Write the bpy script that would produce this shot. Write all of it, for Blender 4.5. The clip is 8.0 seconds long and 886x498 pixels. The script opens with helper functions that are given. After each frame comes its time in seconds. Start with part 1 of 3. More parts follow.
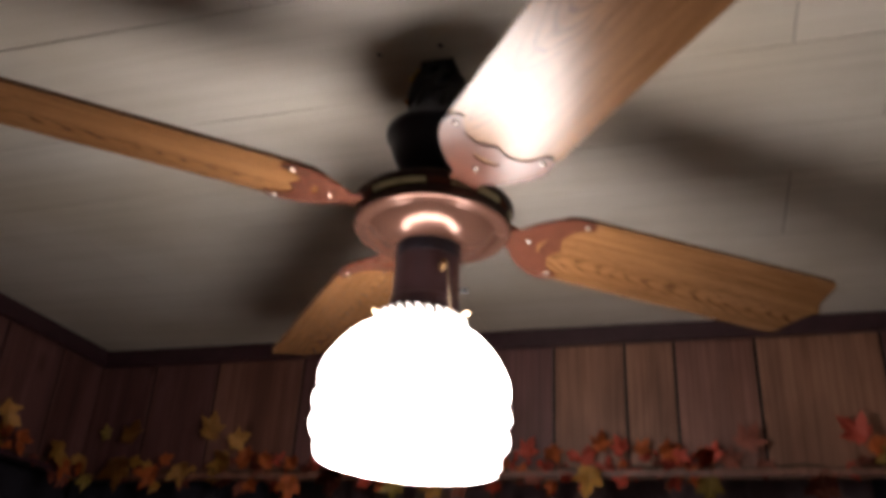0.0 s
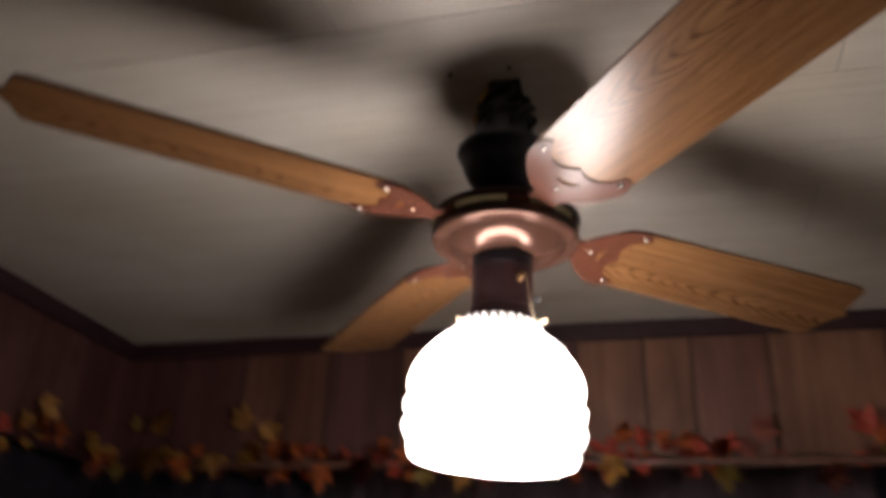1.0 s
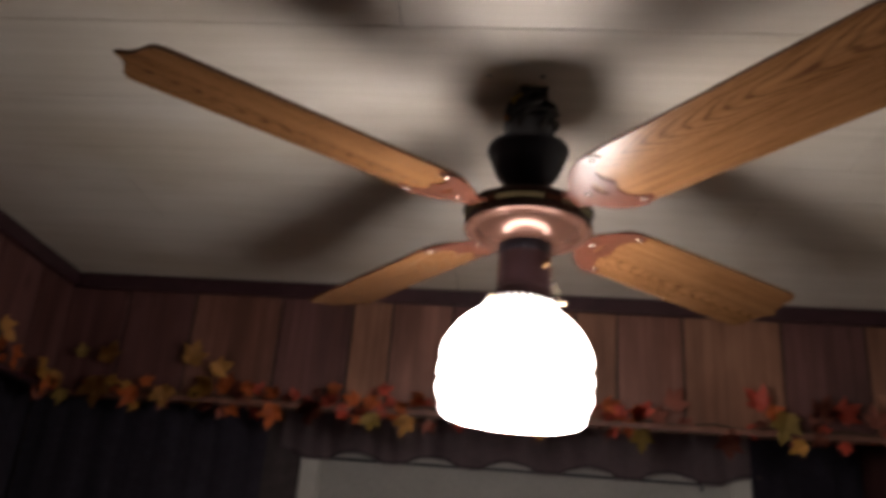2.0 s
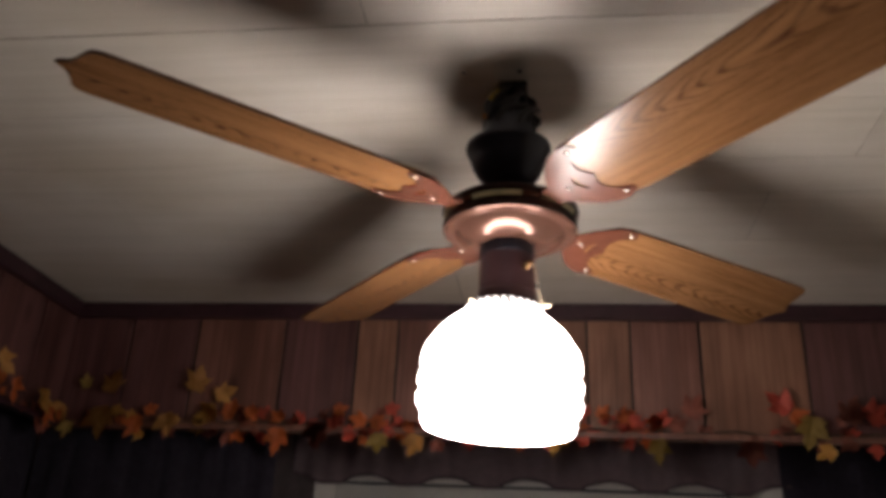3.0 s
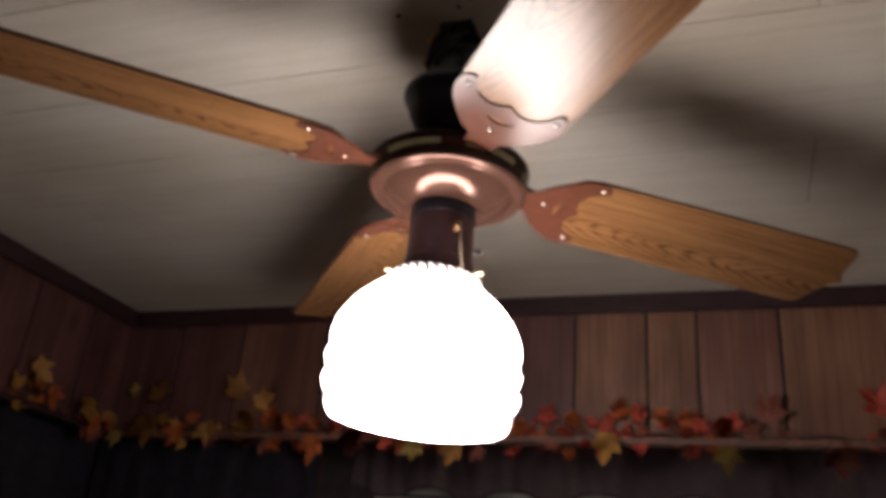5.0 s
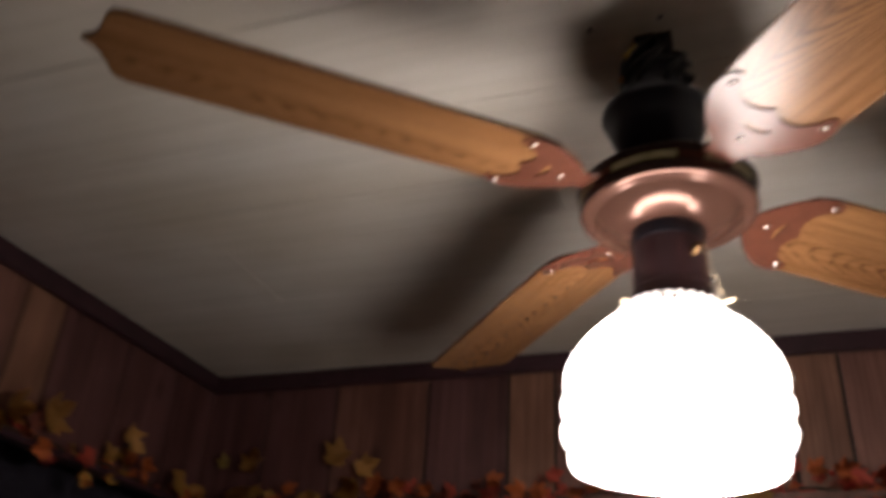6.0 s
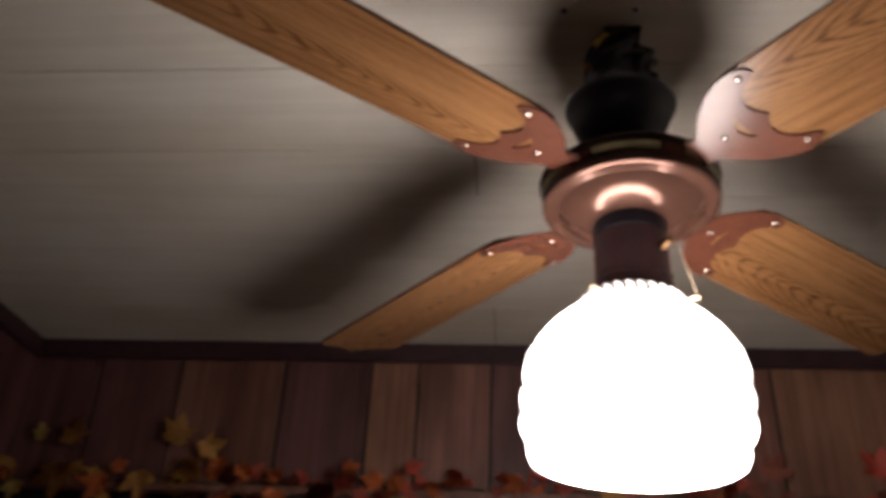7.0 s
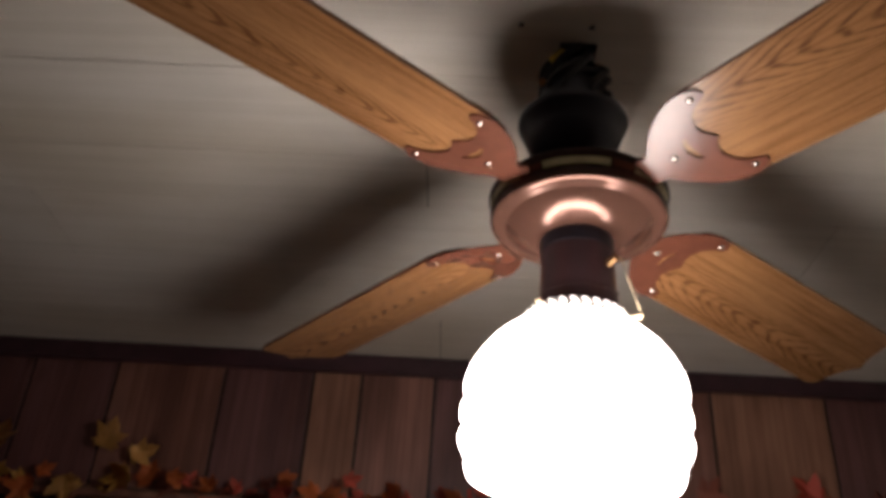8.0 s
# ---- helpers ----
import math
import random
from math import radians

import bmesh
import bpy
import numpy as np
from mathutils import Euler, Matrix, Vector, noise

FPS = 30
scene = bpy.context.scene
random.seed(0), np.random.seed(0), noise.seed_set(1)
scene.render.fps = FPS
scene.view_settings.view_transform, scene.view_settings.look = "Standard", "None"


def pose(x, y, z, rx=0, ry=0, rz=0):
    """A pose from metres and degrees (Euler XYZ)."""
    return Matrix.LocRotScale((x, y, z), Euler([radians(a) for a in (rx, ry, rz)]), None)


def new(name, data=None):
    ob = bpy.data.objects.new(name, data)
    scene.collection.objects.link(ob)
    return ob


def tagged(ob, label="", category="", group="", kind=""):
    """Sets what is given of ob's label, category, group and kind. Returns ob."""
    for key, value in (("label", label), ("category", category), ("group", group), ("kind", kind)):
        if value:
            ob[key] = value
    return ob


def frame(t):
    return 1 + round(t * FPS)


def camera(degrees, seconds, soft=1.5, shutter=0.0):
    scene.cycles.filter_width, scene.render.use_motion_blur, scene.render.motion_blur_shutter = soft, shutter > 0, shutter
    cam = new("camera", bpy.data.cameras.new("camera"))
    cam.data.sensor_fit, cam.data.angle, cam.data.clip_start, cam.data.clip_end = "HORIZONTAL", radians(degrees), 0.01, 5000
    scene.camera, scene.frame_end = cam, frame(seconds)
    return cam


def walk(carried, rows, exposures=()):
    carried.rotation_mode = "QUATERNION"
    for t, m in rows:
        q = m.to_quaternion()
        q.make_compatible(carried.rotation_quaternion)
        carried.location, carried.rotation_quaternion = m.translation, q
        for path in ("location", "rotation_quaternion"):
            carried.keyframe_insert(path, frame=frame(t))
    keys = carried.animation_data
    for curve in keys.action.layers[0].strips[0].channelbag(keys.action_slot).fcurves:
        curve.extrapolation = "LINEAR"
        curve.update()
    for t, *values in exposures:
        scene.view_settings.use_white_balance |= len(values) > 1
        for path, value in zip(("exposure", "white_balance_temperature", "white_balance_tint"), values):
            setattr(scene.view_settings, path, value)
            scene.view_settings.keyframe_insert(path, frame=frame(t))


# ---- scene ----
cam = camera(55.08, 8.0, soft=4.4, shutter=0.9)
# seconds, place, yaw, pitch, roll
ROWS = [
    (0.0, 0.3199, -0.9466, 1.5235, 16.242, 26.349, -3.062),
    (0.2, 0.3491, -0.9497, 1.5143, 17.315, 25.509, -2.558),
    (0.5, 0.3598, -0.9543, 1.5127, 19.928, 25.711, -2.503),
    (0.7, 0.3304, -0.9889, 1.5149, 21.163, 26.216, -2.394),
    (0.8, 0.3017, -1.0154, 1.5058, 20.465, 26.701, -2.378),
    (1.0, 0.2070, -1.0716, 1.5145, 14.382, 25.338, -2.424),
    (1.2, 0.1253, -1.1208, 1.5120, 11.005, 22.550, -3.091),
    (1.5, 0.0241, -1.2148, 1.4845, 7.477, 21.466, -2.969),
    (1.8, -0.0120, -1.2732, 1.4819, 4.303, 21.818, -4.451),
    (2.0, -0.0166, -1.2789, 1.4814, 3.636, 22.280, -4.190),
    (2.2, -0.0107, -1.2781, 1.4816, 1.770, 22.624, -3.697),
    (3.3, 0.1618, -1.1232, 1.4886, 8.739, 25.079, -2.077),
    (3.5, 0.2547, -1.0499, 1.5008, 10.097, 26.060, -1.639),
    (3.7, 0.3228, -0.9846, 1.5065, 13.197, 25.299, -1.513),
    (3.9, 0.3403, -0.9510, 1.5140, 13.663, 22.787, -1.401),
    (4.0, 0.3451, -0.9468, 1.5102, 13.973, 22.380, -1.365),
    (4.2, 0.3482, -0.9394, 1.5107, 14.409, 22.541, -1.611),
    (5.3, 0.3354, -0.9397, 1.5110, 18.682, 25.348, -5.235),
    (5.5, 0.3031, -0.9299, 1.5095, 19.141, 26.700, -4.293),
    (5.7, 0.2557, -0.9186, 1.5116, 21.513, 28.521, -3.881),
    (5.9, 0.1152, -0.9155, 1.5016, 20.344, 28.777, -3.513),
    (6.0, 0.0540, -0.9067, 1.5028, 18.860, 28.736, -3.050),
    (6.2, -0.0567, -0.8893, 1.5041, 13.270, 28.532, -2.733),
    (6.5, -0.1257, -0.8803, 1.4998, 8.626, 28.857, -3.742),
    (7.0, -0.1375, -0.8676, 1.4960, 4.045, 29.353, -2.563),
    (7.5, -0.1381, -0.8588, 1.4969, 1.395, 29.567, -2.406),
    (8.0, -0.1313, -0.8518, 1.4969, -0.068, 30.576, -3.223),
]
walk(cam, [(t, pose(x, y, z, 90 + pitch, roll, yaw)) for t, x, y, z, yaw, pitch, roll in ROWS], [(0.0, 0.22), (0.5, 0.0), (1.0, 0.0), (1.5, 0.1), (2.0, 0.28), (2.2, 0.32), (3.3, 0.36), (3.5, 0.36), (4.0, 0.25), (5.3, 0.1), (6.0, 0.05), (7.0, 0.0), (8.0, 0.0)])

# ---------------------------------------------------------------- light
FAN_Z = 2.06          # height of the blade plane
CEIL = 2.302
world = bpy.data.worlds.new("night")
world.use_nodes = True
world.node_tree.nodes["Background"].inputs[0].default_value = (0.5, 0.55, 0.7, 1)
world.node_tree.nodes["Background"].inputs[1].default_value = 0.004
scene.world = world
LAMP_COLOUR, LAMP_STRENGTH = (1.0, 0.892, 0.85), 21.0


# ---------------------------------------------------------------- materials
def material(name, rough=0.5, metal=0.0, coat=0.0):
    m = bpy.data.materials.new(name)
    m.use_nodes = True
    b = m.node_tree.nodes["Principled BSDF"]
    b.inputs["Roughness"].default_value = rough
    b.inputs["Metallic"].default_value = metal
    b.inputs["Coat Weight"].default_value = coat
    b.inputs["Coat Roughness"].default_value = 0.2
    return m, m.node_tree.nodes, m.node_tree.links, b


def coords(n, l, scale, source="Object", spin=True):
    """Texture coordinates stretched by scale; each object gets its own shift."""
    tc = n.new("ShaderNodeTexCoord")
    mp = n.new("ShaderNodeMapping")
    mp.inputs["Scale"].default_value = scale
    l.new(tc.outputs[source], mp.inputs["Vector"])
    if spin:
        oi = n.new("ShaderNodeObjectInfo")
        mul = n.new("ShaderNodeMath")
        mul.operation = "MULTIPLY"
        mul.inputs[1].default_value = 37.0
        l.new(oi.outputs["Random"], mul.inputs[0])
        l.new(mul.outputs[0], mp.inputs["Location"])
    return mp.outputs["Vector"]


def noise_tex(n, l, vec, scale, detail=4.0, rough=0.55, distort=0.0):
    t = n.new("ShaderNodeTexNoise")
    t.inputs["Scale"].default_value = scale
    t.inputs["Detail"].default_value = detail
    t.inputs["Roughness"].default_value = rough
    t.inputs["Distortion"].default_value = distort
    l.new(vec, t.inputs["Vector"])
    return t.outputs["Fac"]


def ramp(n, l, fac, stops):
    r = n.new("ShaderNodeValToRGB")
    e = r.color_ramp.elements
    while len(e) < len(stops):
        e.new(0.5)
    for k, (p, c) in zip(e, stops):
        k.position, k.color = p, (*c, 1)
    l.new(fac, r.inputs["Fac"])
    return r.outputs["Color"]


def blend(n, l, fac, a, b, mode="MIX"):
    x = n.new("ShaderNodeMix")
    x.data_type, x.blend_type = "RGBA", mode
    for socket, value in ((x.inputs[0], fac), (x.inputs[6], a), (x.inputs[7], b)):
        if isinstance(value, (int, float)):
            socket.default_value = value
        elif isinstance(value, tuple):
            socket.default_value = (*value, 1)
        else:
            l.new(value, socket)
    return x.outputs[2]


def bump(n, l, b, fac, strength, distance=0.001):
    k = n.new("ShaderNodeBump")
    k.inputs["Strength"].default_value = strength
    k.inputs["Distance"].default_value = distance
    l.new(fac, k.inputs["Height"])
    l.new(k.outputs["Normal"], b.inputs["Normal"])


def plain(name, colour, rough=0.5, metal=0.0, vary=0.25, scale=30.0, relief=0.1, coat=0.0):
    m, n, l, b = material(name, rough, metal, coat)
    vec = coords(n, l, (1, 1, 1))
    f = noise_tex(n, l, vec, scale)
    g = noise_tex(n, l, vec, scale * 0.13, 3.0)
    lo = tuple(c * (1 - vary) for c in colour)
    hi = tuple(min(1, c * (1 + vary)) for c in colour)
    c1 = ramp(n, l, f, [(0.3, lo), (0.7, hi)])
    c2 = ramp(n, l, g, [(0.3, (1 - vary * 0.7,) * 3), (0.7, (1, 1, 1))])
    l.new(blend(n, l, 1.0, c1, c2, "MULTIPLY"), b.inputs["Base Color"])
    if relief:
        bump(n, l, b, f, relief, 0.0006)
    return m


def sums(n, l, kind, a, b, c=None):
    """One arithmetic node."""
    k = n.new("ShaderNodeMath")
    k.operation = kind
    for socket, value in zip(k.inputs, (a, b, c)):
        if isinstance(value, (int, float)):
            socket.default_value = value
        elif value is not None:
            l.new(value, socket)
    return k.outputs[0]


def oak(name, light, mid, dark, rough=0.34, coat=0.0):
    """Oak veneer: nested cathedral grain along the object's x axis, broken into short pores."""
    m, n, l, b = material(name, rough, 0, coat)
    tc = n.new("ShaderNodeTexCoord")
    oi = n.new("ShaderNodeObjectInfo")
    ax = n.new("ShaderNodeSeparateXYZ")
    l.new(tc.outputs["Object"], ax.inputs[0])
    bend = noise_tex(n, l, coords(n, l, (3.0, 14.0, 14.0)), 1.0, 3.0, 0.5)
    mid_y = sums(n, l, "MULTIPLY_ADD", oi.outputs["Random"], 0.09, -0.045)
    off = sums(n, l, "SUBTRACT", ax.outputs["Y"], mid_y)
    arch = sums(n, l, "MULTIPLY", sums(n, l, "MULTIPLY", off, off), 115.0)
    along = sums(n, l, "MULTIPLY_ADD", bend, 0.24, sums(n, l, "SUBTRACT", ax.outputs["X"], arch))
    wave = sums(n, l, "SINE", sums(n, l, "MULTIPLY", along, 175.0), 0.0)
    rings = sums(n, l, "MULTIPLY_ADD", wave, 0.5, 0.5)
    patch = noise_tex(n, l, coords(n, l, (2.6, 22.0, 22.0)), 1.0, 3.0, 0.55)
    pores = noise_tex(n, l, coords(n, l, (14.0, 330.0, 330.0)), 1.0, 2.0, 0.55)
    fine = noise_tex(n, l, coords(n, l, (6.0, 230.0, 230.0)), 1.0, 3.0, 0.6)
    c1 = ramp(n, l, rings, [(0.0, dark), (0.20, mid), (0.48, light), (1.0, light)])
    broken = ramp(n, l, pores, [(0.36, (0.25, 0.25, 0.25)), (0.56, (1, 1, 1))])
    show = blend(n, l, 1.0, broken, ramp(n, l, patch, [(0.30, (0.35, 0.35, 0.35)), (0.52, (1, 1, 1))]), "MULTIPLY")
    c2 = ramp(n, l, fine, [(0.38, (0.58, 0.49, 0.43)), (0.53, (1, 1, 1))])
    c3 = ramp(n, l, patch, [(0.3, (1, 1, 1)), (0.7, (0.86, 0.80, 0.75))])
    c = blend(n, l, show, light, c1)
    c = blend(n, l, 0.7, c, c2, "MULTIPLY")
    l.new(blend(n, l, 0.8, c, c3, "MULTIPLY"), b.inputs["Base Color"])
    bump(n, l, b, fine, 0.10, 0.0003)
    return m


def panelling(name, light, dark, knots=True):
    """Printed wood panelling with upright grain."""
    m, n, l, b = material(name, 0.5)
    vec = coords(n, l, (26.0, 26.0, 1.6))
    f = noise_tex(n, l, vec, 1.0, 5.0, 0.6, 0.4)
    fine = noise_tex(n, l, coords(n, l, (130.0, 130.0, 3.0)), 1.0, 2.0)
    blot = noise_tex(n, l, coords(n, l, (7, 7, 3)), 1.0, 3.0)
    c1 = ramp(n, l, f, [(0.3, dark), (0.62, light)])
    c2 = ramp(n, l, fine, [(0.36, (0.68, 0.62, 0.57)), (0.60, (1, 1, 1))])
    c3 = ramp(n, l, blot, [(0.34, (0.58, 0.50, 0.45)), (0.58, (1, 1, 1))])
    c = blend(n, l, 0.8, c1, c2, "MULTIPLY")
    c = blend(n, l, 0.8, c, c3, "MULTIPLY")
    if knots:
        vo = n.new("ShaderNodeTexVoronoi")
        vo.inputs["Scale"].default_value = 1.0
        l.new(coords(n, l, (7.0, 7.0, 3.4)), vo.inputs["Vector"])
        k = ramp(n, l, vo.outputs["Distance"], [(0.05, (0.35, 0.28, 0.24)), (0.14, (1, 1, 1))])
        c = blend(n, l, 0.7, c, k, "MULTIPLY")
    l.new(c, b.inputs["Base Color"])
    bump(n, l, b, fine, 0.15, 0.0005)
    return m


def ceiling_paint(name):
    m, n, l, b = material(name, 0.55)
    grain = noise_tex(n, l, coords(n, l, (2.2, 55.0, 8.0), "Object", False), 1.0, 4.0, 0.6, 0.3)
    blot = noise_tex(n, l, coords(n, l, (2.0, 3.0, 2.0), "Object", False), 1.0, 4.0)
    isl = n.new("ShaderNodeNewGeometry")
    c1 = ramp(n, l, grain, [(0.30, (0.655, 0.607, 0.537)), (0.62, (0.73, 0.68, 0.61))])
    c2 = ramp(n, l, blot, [(0.3, (0.85, 0.81, 0.74)), (0.62, (1, 1, 1))])
    c3 = ramp(n, l, isl.outputs["Random Per Island"], [(0.0, (0.93, 0.93, 0.92)), (1.0, (1, 1, 1))])
    c = blend(n, l, 1.0, c1, c2, "MULTIPLY")
    l.new(blend(n, l, 1.0, c, c3, "MULTIPLY"), b.inputs["Base Color"])
    bump(n, l, b, grain, 0.05, 0.0005)
    return m


def glowing(name, colour, strength, low=1.0, high=1.0):
    """Lit glass; low and high: its share of the strength at the lower rim and at the neck of the shade."""
    m, n, l, b = material(name, 0.2)
    b.inputs["Base Color"].default_value = (0.9, 0.88, 0.84, 1)
    b.inputs["Emission Color"].default_value = (*colour, 1)
    tc = n.new("ShaderNodeTexCoord")
    ax = n.new("ShaderNodeSeparateXYZ")
    l.new(tc.outputs["Object"], ax.inputs[0])
    k = n.new("ShaderNodeMapRange")
    for i, v in enumerate((-0.184, -0.016, strength * low, strength * high), 1):
        k.inputs[i].default_value = v
    l.new(ax.outputs["Z"], k.inputs[0])
    l.new(k.outputs[0], b.inputs["Emission Strength"])
    return m


def leaf_cloth(name, inner, outer):
    """Dyed silk leaf: one hue at the heart, another towards the lobes."""
    m, n, l, b = material(name, 0.6)
    f = noise_tex(n, l, coords(n, l, (1, 1, 1)), 40.0, 3.0)
    g = noise_tex(n, l, coords(n, l, (1, 1, 1)), 260.0, 2.0)
    c = ramp(n, l, f, [(0.38, inner), (0.6, outer)])
    v = ramp(n, l, g, [(0.3, (0.65, 0.6, 0.55)), (0.6, (1, 1, 1))])
    l.new(blend(n, l, 0.8, c, v, "MULTIPLY"), b.inputs["Base Color"])
    bump(n, l, b, g, 0.3, 0.0006)
    return m


OAK = oak("oak_veneer", (0.285, 0.143, 0.058), (0.200, 0.092, 0.038), (0.118, 0.050, 0.023), 0.26)
BLADE_EDGE = plain("blade_edge", (0.12, 0.047, 0.027), 0.5)
COPPER = plain("copper_enamel", (0.150, 0.071, 0.050), 0.18, 0.5, 0.08, 60, 0.03)
COPPER_ARM = plain("copper_arm_enamel", (0.117, 0.041, 0.025), 0.26, 0.0, 0.1, 60, 0.04)
BRONZE = plain("dark_bronze", (0.045, 0.022, 0.016), 0.32, 0.6, 0.2, 40, 0.04)
BROWN = plain("brown_enamel", (0.055, 0.027, 0.031), 0.32, 0.3, 0.12, 40, 0.04)
CREAM = plain("antique_cream_inlay", (0.60, 0.52, 0.30), 0.45, 0.0, 0.2, 60, 0.05)
BLACK = plain("black_enamel", (0.013, 0.015, 0.024), 0.36, 0.2, 0.2, 40, 0.05)
BLACK_WIRE = plain("black_wire", (0.012, 0.012, 0.013), 0.5)
NUT_YELLOW = plain("yellow_plastic", (0.55, 0.36, 0.05), 0.45)
NUT_ORANGE = plain("orange_plastic", (0.42, 0.17, 0.03), 0.45)
STEEL = plain("nickel", (0.50, 0.46, 0.42), 0.14, 1.0, 0.05)
BRASS = plain("brass", (0.20, 0.115, 0.055), 0.42, 1.0, 0.1)
BEAD_METAL = plain("pale_brass", (0.52, 0.42, 0.28), 0.3, 1.0, 0.1)
SHADE_GLASS = glowing("lit_opal_glass", LAMP_COLOUR, LAMP_STRENGTH, 0.85, 1.15)
RIM_GLASS = glowing("dimly_lit_rim_glass", LAMP_COLOUR, 0.7)
# rim glass painted dark: stands in for the shade between the beads
RIM_GAP = plain("shaded_rim_glass", (0.20, 0.18, 0.17), 0.4)
BULB_GLASS = glowing("lit_bulb", LAMP_COLOUR, LAMP_STRENGTH * 2)
CEILING = ceiling_paint("white_grained_planks")
SEAM = plain("seam_backing", (0.10, 0.078, 0.06), 0.8)
TRIM = plain("dark_walnut_trim", (0.042, 0.016, 0.021), 0.4, 0, 0.25, 24, 0.1)
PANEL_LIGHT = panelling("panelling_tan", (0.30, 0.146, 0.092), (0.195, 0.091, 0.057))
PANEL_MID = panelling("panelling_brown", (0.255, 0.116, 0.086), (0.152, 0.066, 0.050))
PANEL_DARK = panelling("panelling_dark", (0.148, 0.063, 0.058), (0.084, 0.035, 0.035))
GROOVE = plain("panel_groove", (0.012, 0.008, 0.007), 0.8)
LEDGE = panelling("ledge_board", (0.24, 0.11, 0.075), (0.15, 0.066, 0.046), False)
CURTAIN = plain("navy_black_cloth", (0.052, 0.045, 0.064), 0.95, 0, 0.3, 200, 0.2)
VALANCE = plain("plum_brown_cloth", (0.25, 0.18, 0.19), 0.9, 0, 0.2, 300, 0.25)
CASING = plain("grey_brown_casing", (0.075, 0.055, 0.055), 0.6)
HEM = plain("dark_plum_hem", (0.12, 0.082, 0.088), 0.9, 0, 0.2, 300, 0.25)
SHADE_CLOTH = plain("white_blind_cloth", (0.86, 0.84, 0.78), 0.8, 0, 0.06, 90, 0.1)
WHITE_PAINT = plain("white_paint", (0.72, 0.69, 0.63), 0.5, 0, 0.06, 20, 0.05)
# floor is out of view; tan lightened so bounced lamplight lifts the shadows
CARPET = plain("tan_carpet", (0.17, 0.125, 0.10), 0.95, 0, 0.3, 300, 0.5)
LEAF_MATS = [
    leaf_cloth("leaf_orange", (0.62, 0.17, 0.035), (0.50, 0.10, 0.03)),
    leaf_cloth("leaf_ochre", (0.58, 0.32, 0.09), (0.50, 0.23, 0.06)),
    leaf_cloth("leaf_red", (0.56, 0.085, 0.045), (0.42, 0.055, 0.035)),
    leaf_cloth("leaf_amber", (0.62, 0.24, 0.06), (0.48, 0.32, 0.06)),
    leaf_cloth("leaf_olive", (0.50, 0.38, 0.10), (0.42, 0.27, 0.07)),
    leaf_cloth("leaf_maroon", (0.29, 0.085, 0.05), (0.20, 0.055, 0.038)),
]
STEM = plain("brown_vine", (0.07, 0.035, 0.02), 0.7)
BERRY = plain("red_berry", (0.40, 0.05, 0.03), 0.25)


# ---------------------------------------------------------------- mesh tools
def base(ob):
    m = ob.matrix_basis.copy()
    while ob.parent:
        m = ob.parent.matrix_basis @ m
        ob = ob.parent
    return m


def part(name, bm, mat, parent=None, label="", smooth=False, m=None):
    """Links a bmesh, in world coordinates or in those of m, as one mesh object."""
    me = bpy.data.meshes.new(name)
    bm.normal_update()
    bm.to_mesh(me)
    bm.free()
    for one in mat if isinstance(mat, (list, tuple)) else (mat,):
        me.materials.append(one)
    if smooth:
        me.shade_smooth()
        me.set_sharp_from_angle(angle=radians(35))
    return place(name, me, parent, label, m)


def place(name, me, parent=None, label="", m=None):
    ob = new(name, me)
    m = m or Matrix()
    ob.matrix_basis = base(parent).inverted() @ m if parent else m
    if parent:
        ob.parent = parent
    return tagged(ob, label)


def thing(name, at, label, category, group="", kind=""):
    e = new(name)
    e.empty_display_size = 0.05
    e.matrix_basis = Matrix.Translation(at)
    return tagged(e, label, category, group, kind)


def box(bm, lo, hi, bevel=0.0):
    r = bmesh.ops.create_cube(bm, size=1)
    for v in r["verts"]:
        v.co = Vector([(lo[i] + hi[i]) / 2 + v.co[i] * (hi[i] - lo[i]) for i in range(3)])
    if bevel:
        es = list({e for v in r["verts"] for e in v.link_edges})
        bmesh.ops.bevel(bm, geom=es, offset=bevel, segments=2, affect="EDGES")
    return bm


def boxed(lo, hi, bevel=0.0):
    return box(bmesh.new(), lo, hi, bevel)


def lathe(profile, n=64, centre=(0, 0)):
    """Turns (radius, height) pairs about the upright through centre."""
    bm = bmesh.new()
    rows = []
    for r, z in profile:
        if r < 1e-6:
            rows.append([bm.verts.new((centre[0], centre[1], z))])
        else:
            rows.append([bm.verts.new((centre[0] + r * math.cos(a), centre[1] + r * math.sin(a), z))
                         for a in (2 * math.pi * k / n for k in range(n))])
    for a, b in zip(rows, rows[1:]):
        for k in range(n):
            q = [a[k % len(a)], a[(k + 1) % len(a)], b[(k + 1) % len(b)], b[k % len(b)]]
            q = list(dict.fromkeys(q))
            if len(q) > 2:
                bm.faces.new(q)
    bmesh.ops.recalc_face_normals(bm, faces=bm.faces)
    return bm


def prism(outline, z0, z1, bevel=0.0):
    """A flat plate with the outline of (x, y) pairs."""
    bm = bmesh.new()
    face = bm.faces.new([bm.verts.new((x, y, z0)) for x, y in outline])
    r = bmesh.ops.extrude_face_region(bm, geom=[face])
    bmesh.ops.translate(bm, verts=[v for v in r["geom"] if isinstance(v, bmesh.types.BMVert)], vec=(0, 0, z1 - z0))
    bmesh.ops.recalc_face_normals(bm, faces=bm.faces)
    if bevel:
        es = [e for e in bm.edges if abs(e.verts[0].co.z - e.verts[1].co.z) < 1e-6]
        bmesh.ops.bevel(bm, geom=es, offset=bevel, segments=2, affect="EDGES")
    caps = [f for f in bm.faces if len(f.verts) > 4]
    bmesh.ops.triangulate(bm, faces=caps)
    return bm


